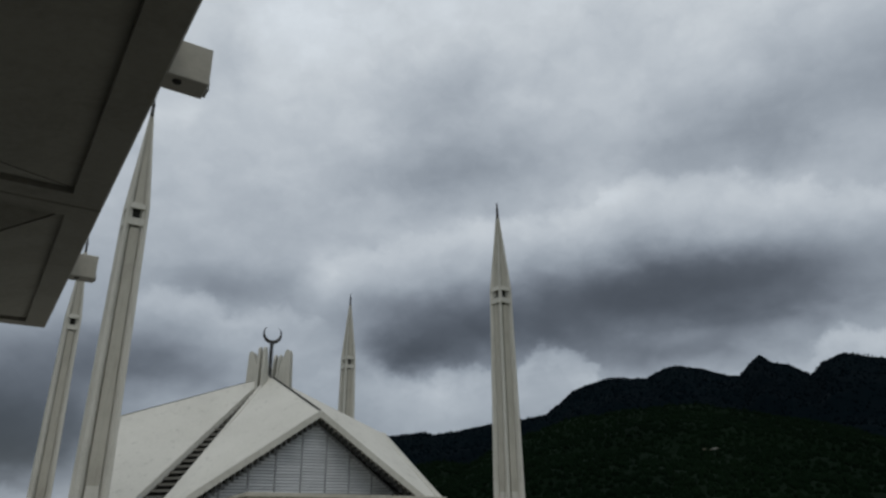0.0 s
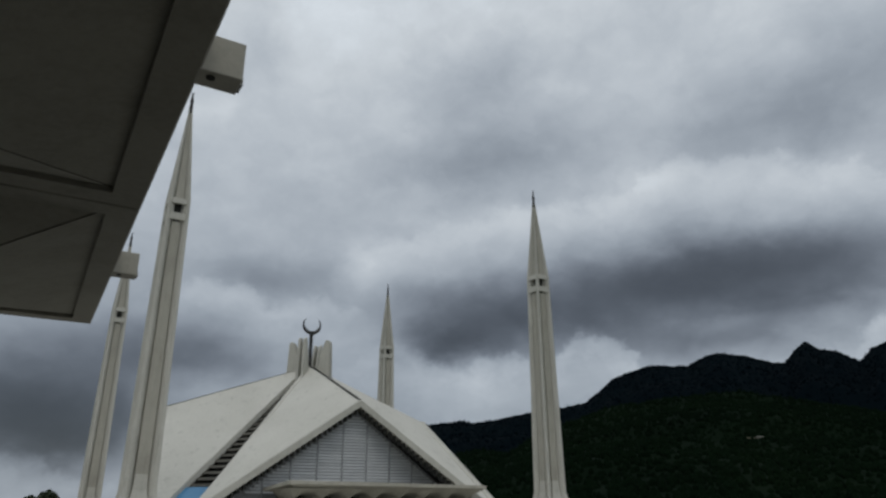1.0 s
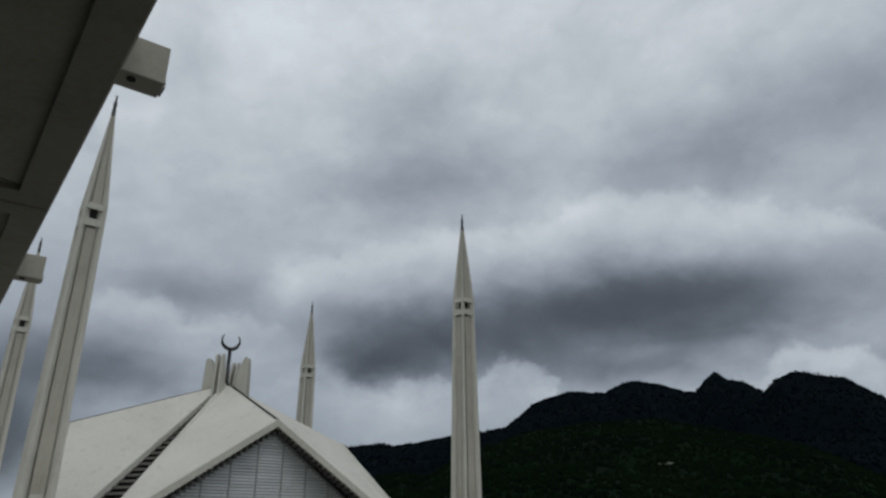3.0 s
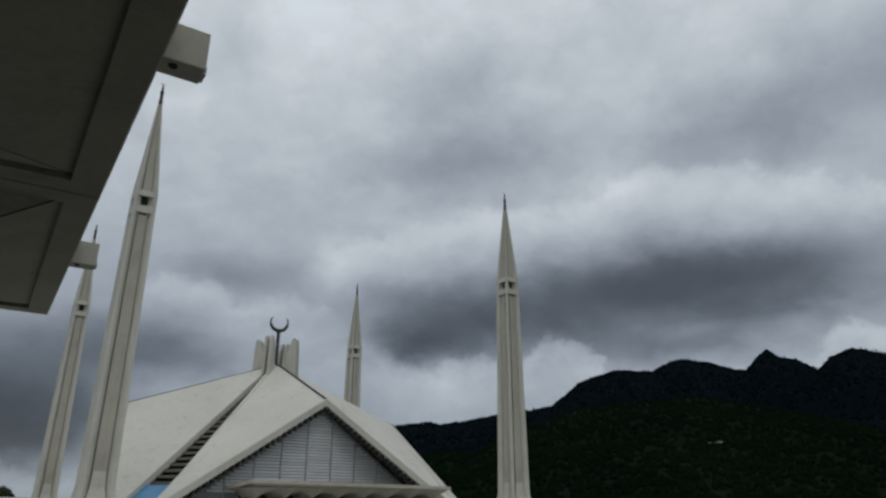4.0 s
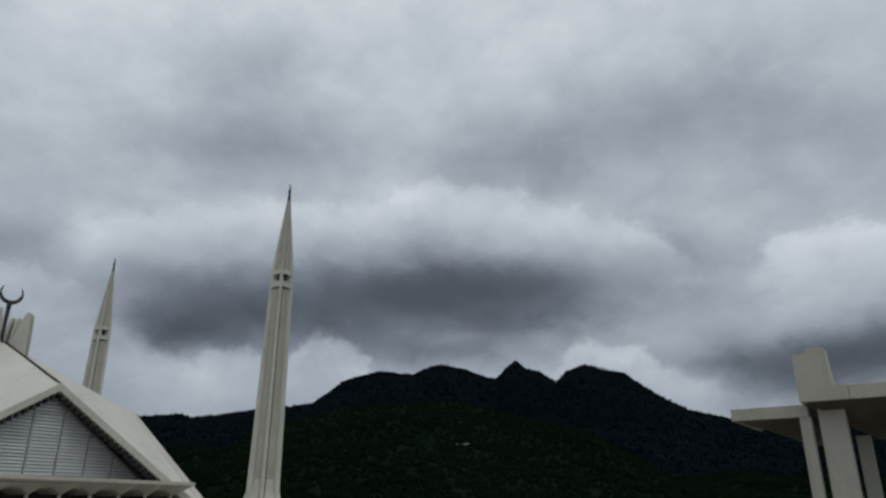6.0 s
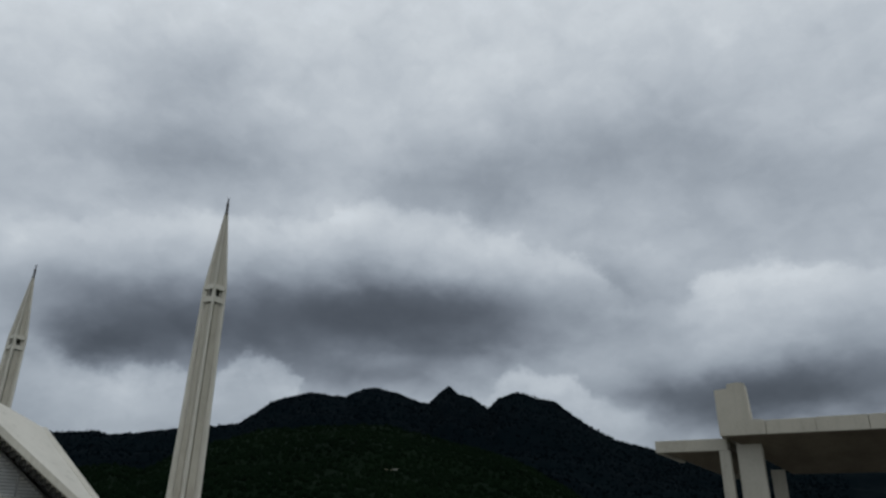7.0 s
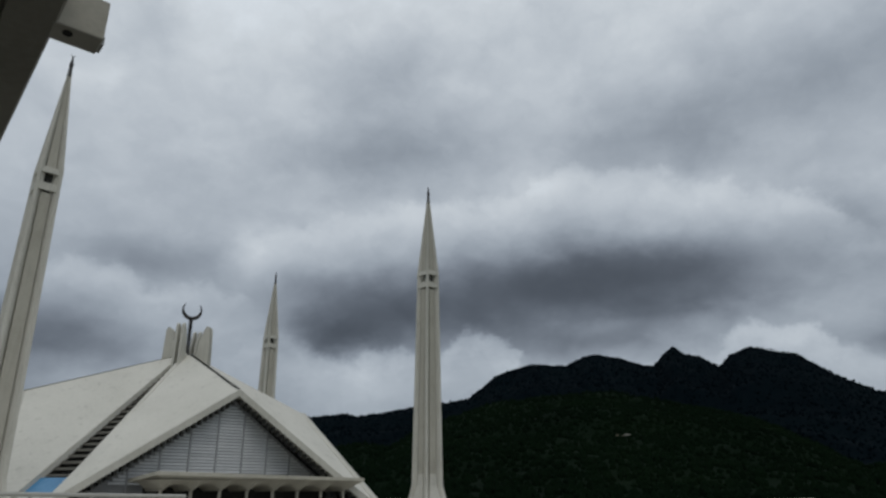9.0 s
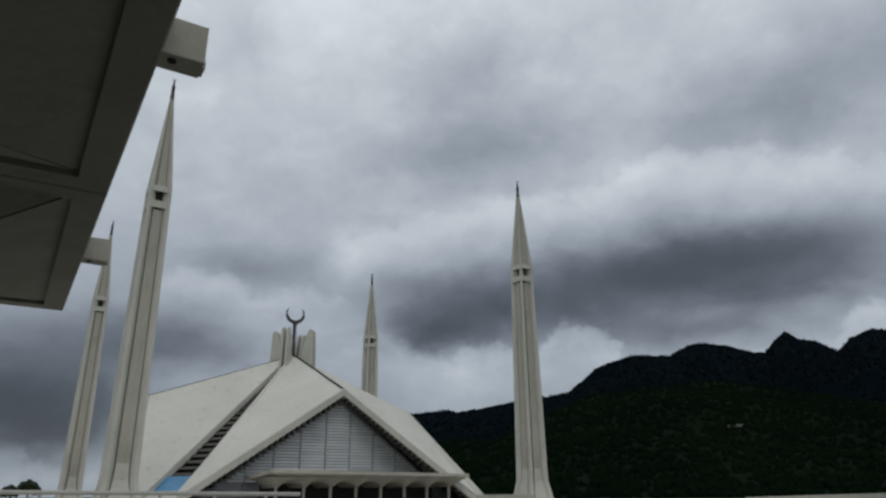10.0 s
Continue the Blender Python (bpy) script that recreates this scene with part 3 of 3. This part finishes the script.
def slot(hall, k):
    """The stepped light slot between two shells, along a corner."""
    turn = Matrix.Rotation(k * math.pi / 2, 4, "Z")
    foot = Vector(((SLOT_FEET[-1][0] + SLOT_FEET[1][1]) / 2, (SLOT_FEET[-1][1] - SLOT_FEET[1][0]) / 2, 0))
    along = foot.normalized()
    across = Vector((-along.y, along.x, 0))
    inner, outer = 1.8, foot.length
    half_out = 3.6

    def at(t):
        """Way out, half width and roof height at share t of the slot."""
        return inner + (outer - inner) * t, 0.75 + (half_out - 0.75) * t, (APEX_Z - 0.4) * (1 - t)

    def slanted(t0, t1, drop, thick, more=0.0):
        d0, w0, z0 = at(t0)
        d1, w1, z1 = at(t1)
        w0, w1 = w0 + more * 0.4, w1 + more
        return hexa(bmesh.new(), [along * d0 - across * w0 + Vector((0, 0, z0 - drop - thick)), along * d0 + across * w0 + Vector((0, 0, z0 - drop - thick)),
                                  along * d1 + across * w1 + Vector((0, 0, z1 - drop - thick)), along * d1 - across * w1 + Vector((0, 0, z1 - drop - thick))],
                    [along * d0 - across * w0 + Vector((0, 0, z0 - drop)), along * d0 + across * w0 + Vector((0, 0, z0 - drop)),
                     along * d1 + across * w1 + Vector((0, 0, z1 - drop)), along * d1 - across * w1 + Vector((0, 0, z1 - drop))])

    # Dark backing sheet stands for the unlit interior under the louvres.
    bm = slanted(0.0, 0.97, 2.3, 0.4, 0.9)
    bm.transform(turn)
    back = part("slot_floor", bm, GROOVE, hall, "dark backing for the unlit inside of the light slot")
    for i in range(24):
        t = 0.03 + 0.78 * (i / 23)
        d, w, z = at(t)
        c = along * d + Vector((0, 0, z - 1.3))
        lip, deep = across * (w + 0.02), along * 0.55
        bm = hexa(bmesh.new(), [c - lip - deep - Vector((0, 0, 0.5)), c + lip - deep - Vector((0, 0, 0.5)), c + lip + deep - Vector((0, 0, 0.5)), c - lip + deep - Vector((0, 0, 0.5))],
                  [c - lip - deep, c + lip - deep, c + lip + deep, c - lip + deep])
        bm.transform(turn)
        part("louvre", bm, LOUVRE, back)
    bm = slanted(0.815, 0.895, 0.55, 0.1)
    bm.transform(turn)
    part("blue_panel", bm, BLUE, back, "bright blue sheet at the slot's foot")
    bm = slanted(0.895, 0.995, 0.35, 0.6)
    bm.transform(turn)
    part("foot_slab", bm, ROOF, back)


def prayer_hall():
    hall = thing("prayer_hall", site(*HALL), "white tent-shaped concrete prayer hall with screened gable", "mosque hall")
    for k in range(4):
        hall_side(hall, k, k == 0)
        slot(hall, k)
    # blades of the crown
    for k in range(4):
        turn = Matrix.Rotation(k * math.pi / 2, 4, "Z")
        for s in (-1, 1):
            bm = bmesh.new()
            base = Vector((-3.0, -3.0, 0)) + Vector((1, -1, 0)) * s * 0.48
            n, d = Vector((1, -1, 0)).normalized() * 0.3, Vector((-1, -1, 0)).normalized()
            outline = ((-1.9, 33.5), (1.9, 32.0), (1.45, 43.0), (1.2, 43.6), (0.7, 43.8), (0.1, 43.2), (-1.0, 39.8))
            low = [base + d * a - n + Vector((0, 0, z)) for a, z in outline]
            high = [base + d * a + n + Vector((0, 0, z)) for a, z in outline]
            hexa(bm, low, high)
            bm.transform(turn)
            part("crown_blade", bm, MARBLE, hall)
    return hall


prayer_hall()


def crescent_finial():
    top = thing("crescent_finial", site(HALL.x, HALL.y, 0), "dark bronze crescent on an ornate pole above the roof", "finial")
    bm = tube(bmesh.new(), [(0, 0, 35.0), (0, 0, 38.0), (0, 0, 38.1), (0, 0, 42), (0, 0, 46.1)], [0.55, 0.5, 0.34, 0.3, 0.36], 10)
    pole = part("pole", bm, BRONZE, top)
    for i in range(11):
        z = 38.4 + i * 0.68
        bm = tube(bmesh.new(), [(0, 0, z), (0, 0, z + 0.12), (0, 0, z + 0.3), (0, 0, z + 0.42)], [0.30, 0.62, 0.62, 0.30], 10)
        part("collar", bm, BRONZE, pole)
    turn = Matrix.Rotation(radians(12 - TURN + 14), 4, "Z")
    bm = bmesh.new()
    span = [(-2.3 + 4.6 * i / 32) for i in range(33)]
    ring = [(math.sin(t) * 2.3, 0, 48.5 - math.cos(t) * 2.3) for t in span]
    tube(bm, ring, [0.05 + 0.46 * math.cos(t / 2.3 * math.pi / 2) for t in span], 8)
    bm.transform(turn)
    part("crescent", bm, BRONZE, top)


crescent_finial()


def entrance_canopy():
    """The long low canopy before the hall's gable, on arched ribs."""
    top = thing("entrance_canopy", site(*HALL), "long white concrete entrance canopy with vaulted soffit", "canopy")
    x0, x1, y0, y1 = -19.3, 25.0, -44.0, -31.6
    low_z = 5.75

    def lid(x, y):
        """Top of the slab: it falls a little along the front and towards the hall."""
        return 7.1 - 0.6 * (x - x0) / (x1 - x0) - 1.1 * (y - y0) / (y1 - y0)

    edge = [(x0, y0), (x1, y0), (x1 + 0.3, y1), (x0 - 0.9, y1)]
    bm = hexa(bmesh.new(), [(x0 + 1.6, y0 + 1.2, low_z), (x1 - 1.0, y0 + 1.2, low_z), (x1 - 1.0, y1, low_z - 0.5), (x0 + 1.6, y1, low_z - 0.5)],
              [(x, y, lid(x, y) - 0.62) for x, y in edge])
    hexa(bm, [(x, y, lid(x, y) - 0.62) for x, y in edge], [(x, y, lid(x, y)) for x, y in edge])
    roof = part("roof_slab", bm, FASCIA, top)
    bays = 7
    wide = (x1 - x0 - 5.0) / bays
    # Vaults and columns take the darker grey for the shade below the slab.
    for i in range(bays):
        a = x0 + 2.5 + i * wide
        bm = bmesh.new()
        # a vault between two ribs that swell down to the columns
        prof = [(j / 10, 0.15 + 1.15 * (1 - math.sin(math.pi * j / 10)) ** 1.3) for j in range(11)]
        for (s0, d0), (s1, d1) in zip(prof, prof[1:]):
            xa, xb = a + s0 * wide, a + s1 * wide
            lo = [(xa, y0 + 3.6, low_z - d0 - 0.6), (xb, y0 + 3.6, low_z - d1 - 0.6), (xb, y1 - 0.3, low_z - d1 - 0.6), (xa, y1 - 0.3, low_z - d0 - 0.6)]
            hi = [(xa, y0 + 0.45, low_z), (xb, y0 + 0.45, low_z), (xb, y1 - 0.2, low_z), (xa, y1 - 0.2, low_z)]
            hexa(bm, lo, hi)
        bmesh.ops.remove_doubles(bm, verts=bm.verts[:], dist=0.001)
        part("vault", bm, PANEL, roof)
    for s in (-1, 1):
        end = x0 if s < 0 else x1
        lo = [(end - s * 2.5, y0 + 3.6, low_z - 1.6), (end - s * 2.4, y0 + 3.6, low_z - 1.6), (end - s * 2.4, y1 - 0.3, low_z - 1.6), (end - s * 2.5, y1 - 0.3, low_z - 1.6)]
        hi = [(end - s * 2.5, y0 + 0.45, low_z), (end - s * 0.35, y0 + 0.45, low_z), (end - s * 0.35, y1 - 0.2, low_z), (end - s * 2.5, y1 - 0.2, low_z)]
        part("end_vault", hexa(bmesh.new(), lo, hi), PANEL, roof)
    for i in range(bays + 1):
        a = x0 + 2.5 + i * wide
        part("column", block(a - 0.22, a + 0.22, y0 + 4.2, y0 + 4.7, 0.0, low_z - 1.5), PANEL, top)
    # Added dark sheet: the deep shade behind the columns as plain colour.
    part("shade_sheet", block(x0 + 2, x1 - 2, y1 - 0.25, y1 - 0.1, 0.0, low_z - 0.02), GROOVE, top, "dark sheet for the shade under the canopy")


entrance_canopy()


# ---- canopies near the camera ----
SOFFIT = EYE_Z + 4.5
UNIT = 7.96


CANOPY_TURN = 31.7


def umbrella_canopy(m, label, sx, sy, soffit, drop, fascia, floor, spout=None, strip=0.46):
    """A concrete umbrella: fascia, flat rim, hipped soffit that falls to the column; spout: place along +x side, if any."""
    top = thing("umbrella_canopy", m, label, "canopy", "concrete umbrella canopies")
    hx, hy, hi = sx / 2 - 0.012, sy / 2 - 0.012, soffit + fascia

    def rim(d, z):
        return [(-hx + d, -hy + d, z), (hx - d, -hy + d, z), (hx - d, hy - d, z), (-hx + d, hy - d, z)]
    bm = bmesh.new()
    rows = [rim(0.32, soffit + 0.25), rim(0.32, hi - 0.02), rim(0.22, hi), rim(0.02, hi), rim(0, hi - 0.02), rim(0, soffit + 0.025), rim(0.025, soffit),
            rim(strip, soffit), rim(strip, soffit + 0.25)]
    vs = [[bm.verts.new(p) for p in r] for r in rows]
    for a, b in zip(vs, vs[1:] + vs[:1]):
        for k in range(4):
            bm.faces.new((a[k], a[(k + 1) % 4], b[(k + 1) % 4], b[k]))
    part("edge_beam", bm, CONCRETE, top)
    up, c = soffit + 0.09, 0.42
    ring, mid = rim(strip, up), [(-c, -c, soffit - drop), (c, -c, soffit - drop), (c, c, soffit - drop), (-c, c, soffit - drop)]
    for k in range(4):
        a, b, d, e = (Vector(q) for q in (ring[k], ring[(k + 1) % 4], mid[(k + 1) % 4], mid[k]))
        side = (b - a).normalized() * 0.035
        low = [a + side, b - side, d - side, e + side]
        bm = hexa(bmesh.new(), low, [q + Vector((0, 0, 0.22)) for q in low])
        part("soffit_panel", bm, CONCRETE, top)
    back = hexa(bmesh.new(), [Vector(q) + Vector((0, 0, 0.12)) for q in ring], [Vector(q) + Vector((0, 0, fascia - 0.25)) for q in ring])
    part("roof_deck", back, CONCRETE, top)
    part("column", bevelled(block(-0.42, 0.42, -0.42, 0.42, floor, soffit - drop + 0.1), 0.05), FASCIA, top)
    if spout is not None:
        w, out, tall = 0.165, 0.44, 0.48
        body = bmesh.new()
        # a channel, open above, with an open lip
        block(hx - 0.05, hx + out, spout - w, spout + w, soffit + 0.004, soffit + 0.10, body)
        for y in (spout - w - 0.004, spout + w - 0.046):
            block(hx - 0.05, hx + out + 0.004, y, y + 0.05, soffit, soffit + tall, body)
        channel = part("water_spout", bevelled(body, 0.01), FASCIA, top)
        part("spout_hole", tube(bmesh.new(), [(hx + 0.12, spout - 0.05, soffit - 0.012), (hx + 0.12, spout - 0.05, soffit + 0.006)], [0.05, 0.05], 12), GROOVE, channel, "dark drain hole")
        part("lip", block(hx + out, hx + out + 0.035, spout - w + 0.12, spout + w - 0.02, soffit + 0.02, soffit + 0.12), STEEL, channel, "pale metal lip")
    return top


def near_canopies():
    corner = Vector((-9.69, 17.16, 0))        # outer corner towards the hall
    u = Vector((math.cos(radians(CANOPY_TURN)), math.sin(radians(CANOPY_TURN)), 0))
    v = Vector((-u.y, u.x, 0))
    start = 0.0
    for i in range(4):
        long = 8.46 if i == 0 else 7.96
        mid = start + long / 2
        spout = {0: 4.70, 1: 12.66, 2: 20.62, 3: 28.58}[i]
        for j in range(3):
            p = corner - v * mid - u * (UNIT * (j + 0.5))
            umbrella_canopy(pose(p.x, p.y, 0, 0, 0, CANOPY_TURN), "weathered concrete umbrella canopy with a spout over the terrace", UNIT, long, SOFFIT, 0.75, 0.62, 1.0,
                            mid - spout if j == 0 else None)
        start += long


near_canopies()


def far_canopy():
    """The higher canopy with a corner upstand across the terrace, and the lower one behind it."""
    k = Vector((27.16, 24.4, 0))
    m = site(k.x, k.y, 0)
    top = thing("portico", m, "pale concrete portico slab with corner upstand on paired columns", "portico")
    lo, hi = SOFFIT, SOFFIT + 0.66
    length, deep = 22.0, 9.0
    # here x goes back, and -y along the front
    for j in range(11):
        part("fascia_panel", bevelled(block(0.0, 0.22, -(j + 1) * 2.1 + 0.012, -j * 2.1 - 0.012, lo, hi - 0.02 * (j % 3 == 1)), 0.012), FASCIA, top)
    for j in range(6):
        part("fascia_panel", bevelled(block(0.24 + j * 1.45, 0.24 + (j + 1) * 1.45 - 0.02, -0.22, 0.0, lo, hi), 0.012), FASCIA, top)
    part("roof_slab", block(0.2, deep, -length, -0.2, lo + 0.12, hi - 0.06), CONCRETE, top)
    # soffit falls towards the column row
    bm = hexa(bmesh.new(), [(0.22, -length, lo + 0.02), (0.22, -0.22, lo + 0.02), (4.2, -2.6, lo - 1.5), (4.2, -length, lo - 1.5)],
              [(0.22, -length, lo + 0.14), (0.22, -0.22, lo + 0.14), (deep, -0.22, lo + 0.14), (deep, -length, lo + 0.14)])
    part("soffit", bm, DARK_BROWN, top, "brown soffit, darkened for its shade")
    up = bmesh.new()
    outline = ((0.0, hi - 0.02), (0.0, lo + 2.2), (-0.58, lo + 2.24), (-0.62, lo + 2.44), (-1.0, lo + 2.5), (-1.34, lo + 2.47), (-1.40, lo + 2.40), (-1.50, hi - 0.02))
    hexa(up, [(0.0, y, z) for y, z in outline], [(0.85, y, z) for y, z in outline])
    part("upstand", up, FASCIA, top, "upright concrete block with notched top")
    part("flashing", block(0.05, 0.6, -1.95, -1.52, hi, hi + 0.05), STEEL, top, "small bright metal flashing")
    for x, y, wx, wy, z in ((1.15, 0.02, 0.5, 0.5, EYE_Z + 3.94), (1.35, -1.1, 0.5, 1.15, lo - 0.05), (4.0, -1.95, 0.45, 0.62, lo - 1.3)):
        part("column", bevelled(block(x - wx / 2, x + wx / 2, y - wy / 2, y + wy / 2, 1.0, z), 0.03), FASCIA, top)
    # the lower slab that reaches out beside it
    low, edge = EYE_Z + 3.92, 3.33
    wing = part("wing_fascia", bevelled(block(0.86, 1.08, -0.15, edge, low, low + 0.57), 0.012), FASCIA, top)
    part("wing_fascia", bevelled(block(1.10, 6.6, edge - 0.22, edge, low, low + 0.57), 0.012), FASCIA, top)
    part("wing_slab", block(1.06, 6.5, -0.2, edge - 0.2, low + 0.1, low + 0.5), CONCRETE, top)
    bm = hexa(bmesh.new(), [(3.0, -0.2, low - 0.95), (6.4, -0.2, low - 0.95), (6.4, 0.6, low - 0.95), (3.0, 0.6, low - 0.95)],
              [(1.08, -0.2, low + 0.12), (6.45, -0.2, low + 0.12), (6.45, edge - 0.22, low + 0.12), (1.08, edge - 0.22, low + 0.12)])
    part("wing_soffit", bm, DARK_BROWN, top, "brown soffit, darkened for its shade")


far_canopy()


# ---- rail, low wall and trees at the horizon ----
def hand_rail():
    top = thing("hand_rail", pose(0, 0, 0), "pale painted steel hand rail on thin posts", "railing")
    p0, p1 = Vector((-24.5, 36.5, EYE_Z + 0.30)), Vector((-8.65, 44.4, EYE_Z + 0.02))
    q0 = p0 + (p0 - p1) * 0.5 + Vector((0, 0, 0.06))
    part("rail", tube(bmesh.new(), [q0, p0, p1], [0.12, 0.12, 0.12], 10), STEEL, top)
    for i in range(9):
        p = q0 + (p1 - q0) * ((i + 0.3) / 9)
        part("post", tube(bmesh.new(), [(p.x, p.y, -0.6), (p.x, p.y, p.z)], [0.09, 0.09], 8), STEEL, top)


hand_rail()


def low_wall():
    ob = part("parapet_wall", block(11.3, 24.5, -66, -65.4, 0.0, EYE_Z - 0.35), FASCIA)
    ob.matrix_world = site(*HALL)
    tagged(ob, "low pale parapet wall beside the minaret", "wall", kind="structure")

    run = Vector((39.6 - 18.1, 64.9 - 42.3, 0))
    ob = part("parapet_wall", block(0, run.length * 2.2, 0, 0.5, -0.6, EYE_Z - 0.40), FASCIA)
    ob.matrix_world = pose(18.1, 42.3, 0, 0, 0, math.degrees(math.atan2(run.y, run.x)))
    tagged(ob, "long low pale parapet wall before the wooded hill", "wall", kind="structure")


low_wall()


def tree(x, y, height, seed):
    rng = random.Random(seed)
    top = thing("tree", pose(x, y, -0.6), "dark green broad-leaved tree beyond the podium", "tree", "trees on the horizon")
    bm = tube(bmesh.new(), [(0, 0, 0), (0.2, 0, height * 0.3), (0.1, 0.2, height * 0.7)], [0.35, 0.25, 0.1], 8)
    for i in range(6):
        a = rng.uniform(0, math.tau)
        tube(bm, [(0.15, 0.1, height * (0.3 + 0.06 * i)), (math.cos(a) * height * 0.25, math.sin(a) * height * 0.25, height * (0.5 + 0.06 * i))], [0.14, 0.04], 6)
    part("trunk", bm, BARK, top)
    verts, faces = [], []
    for i in range(1500):
        a, e, r = rng.uniform(0, math.tau), rng.uniform(-0.6, 1.5), rng.random() ** 0.4
        lump = 1 + 0.35 * math.sin(3 * a + seed) * math.cos(4 * e)
        c = Vector((math.cos(a) * math.cos(e), math.sin(a) * math.cos(e), math.sin(e) * 0.8)) * r * height * 0.36 * lump + Vector((0, 0, height * 0.66))
        q = Euler((rng.uniform(0, 6), rng.uniform(0, 6), rng.uniform(0, 6))).to_matrix()
        s = rng.uniform(0.25, 0.5)
        b = len(verts)
        verts += [c + q @ Vector(p) * s for p in ((-0.5, -1, 0), (0.5, -1, 0.1), (0.6, 0.6, 0), (0, 1, -0.1), (-0.6, 0.5, 0.1))]
        faces.append((b, b + 1, b + 2, b + 3, b + 4))
    mesh = bpy.data.meshes.new("crown")
    mesh.from_pydata([tuple(v) for v in verts], [], faces)
    mesh.materials.append(LEAF)
    crown = new("crown", mesh)
    crown.parent = top


for i, (x, y, height) in enumerate(((-128, 225, 8.2), (-140, 236, 7.0), (-119, 232, 6.0), (-150, 230, 6.4))):
    tree(x, y, height, i + 1)
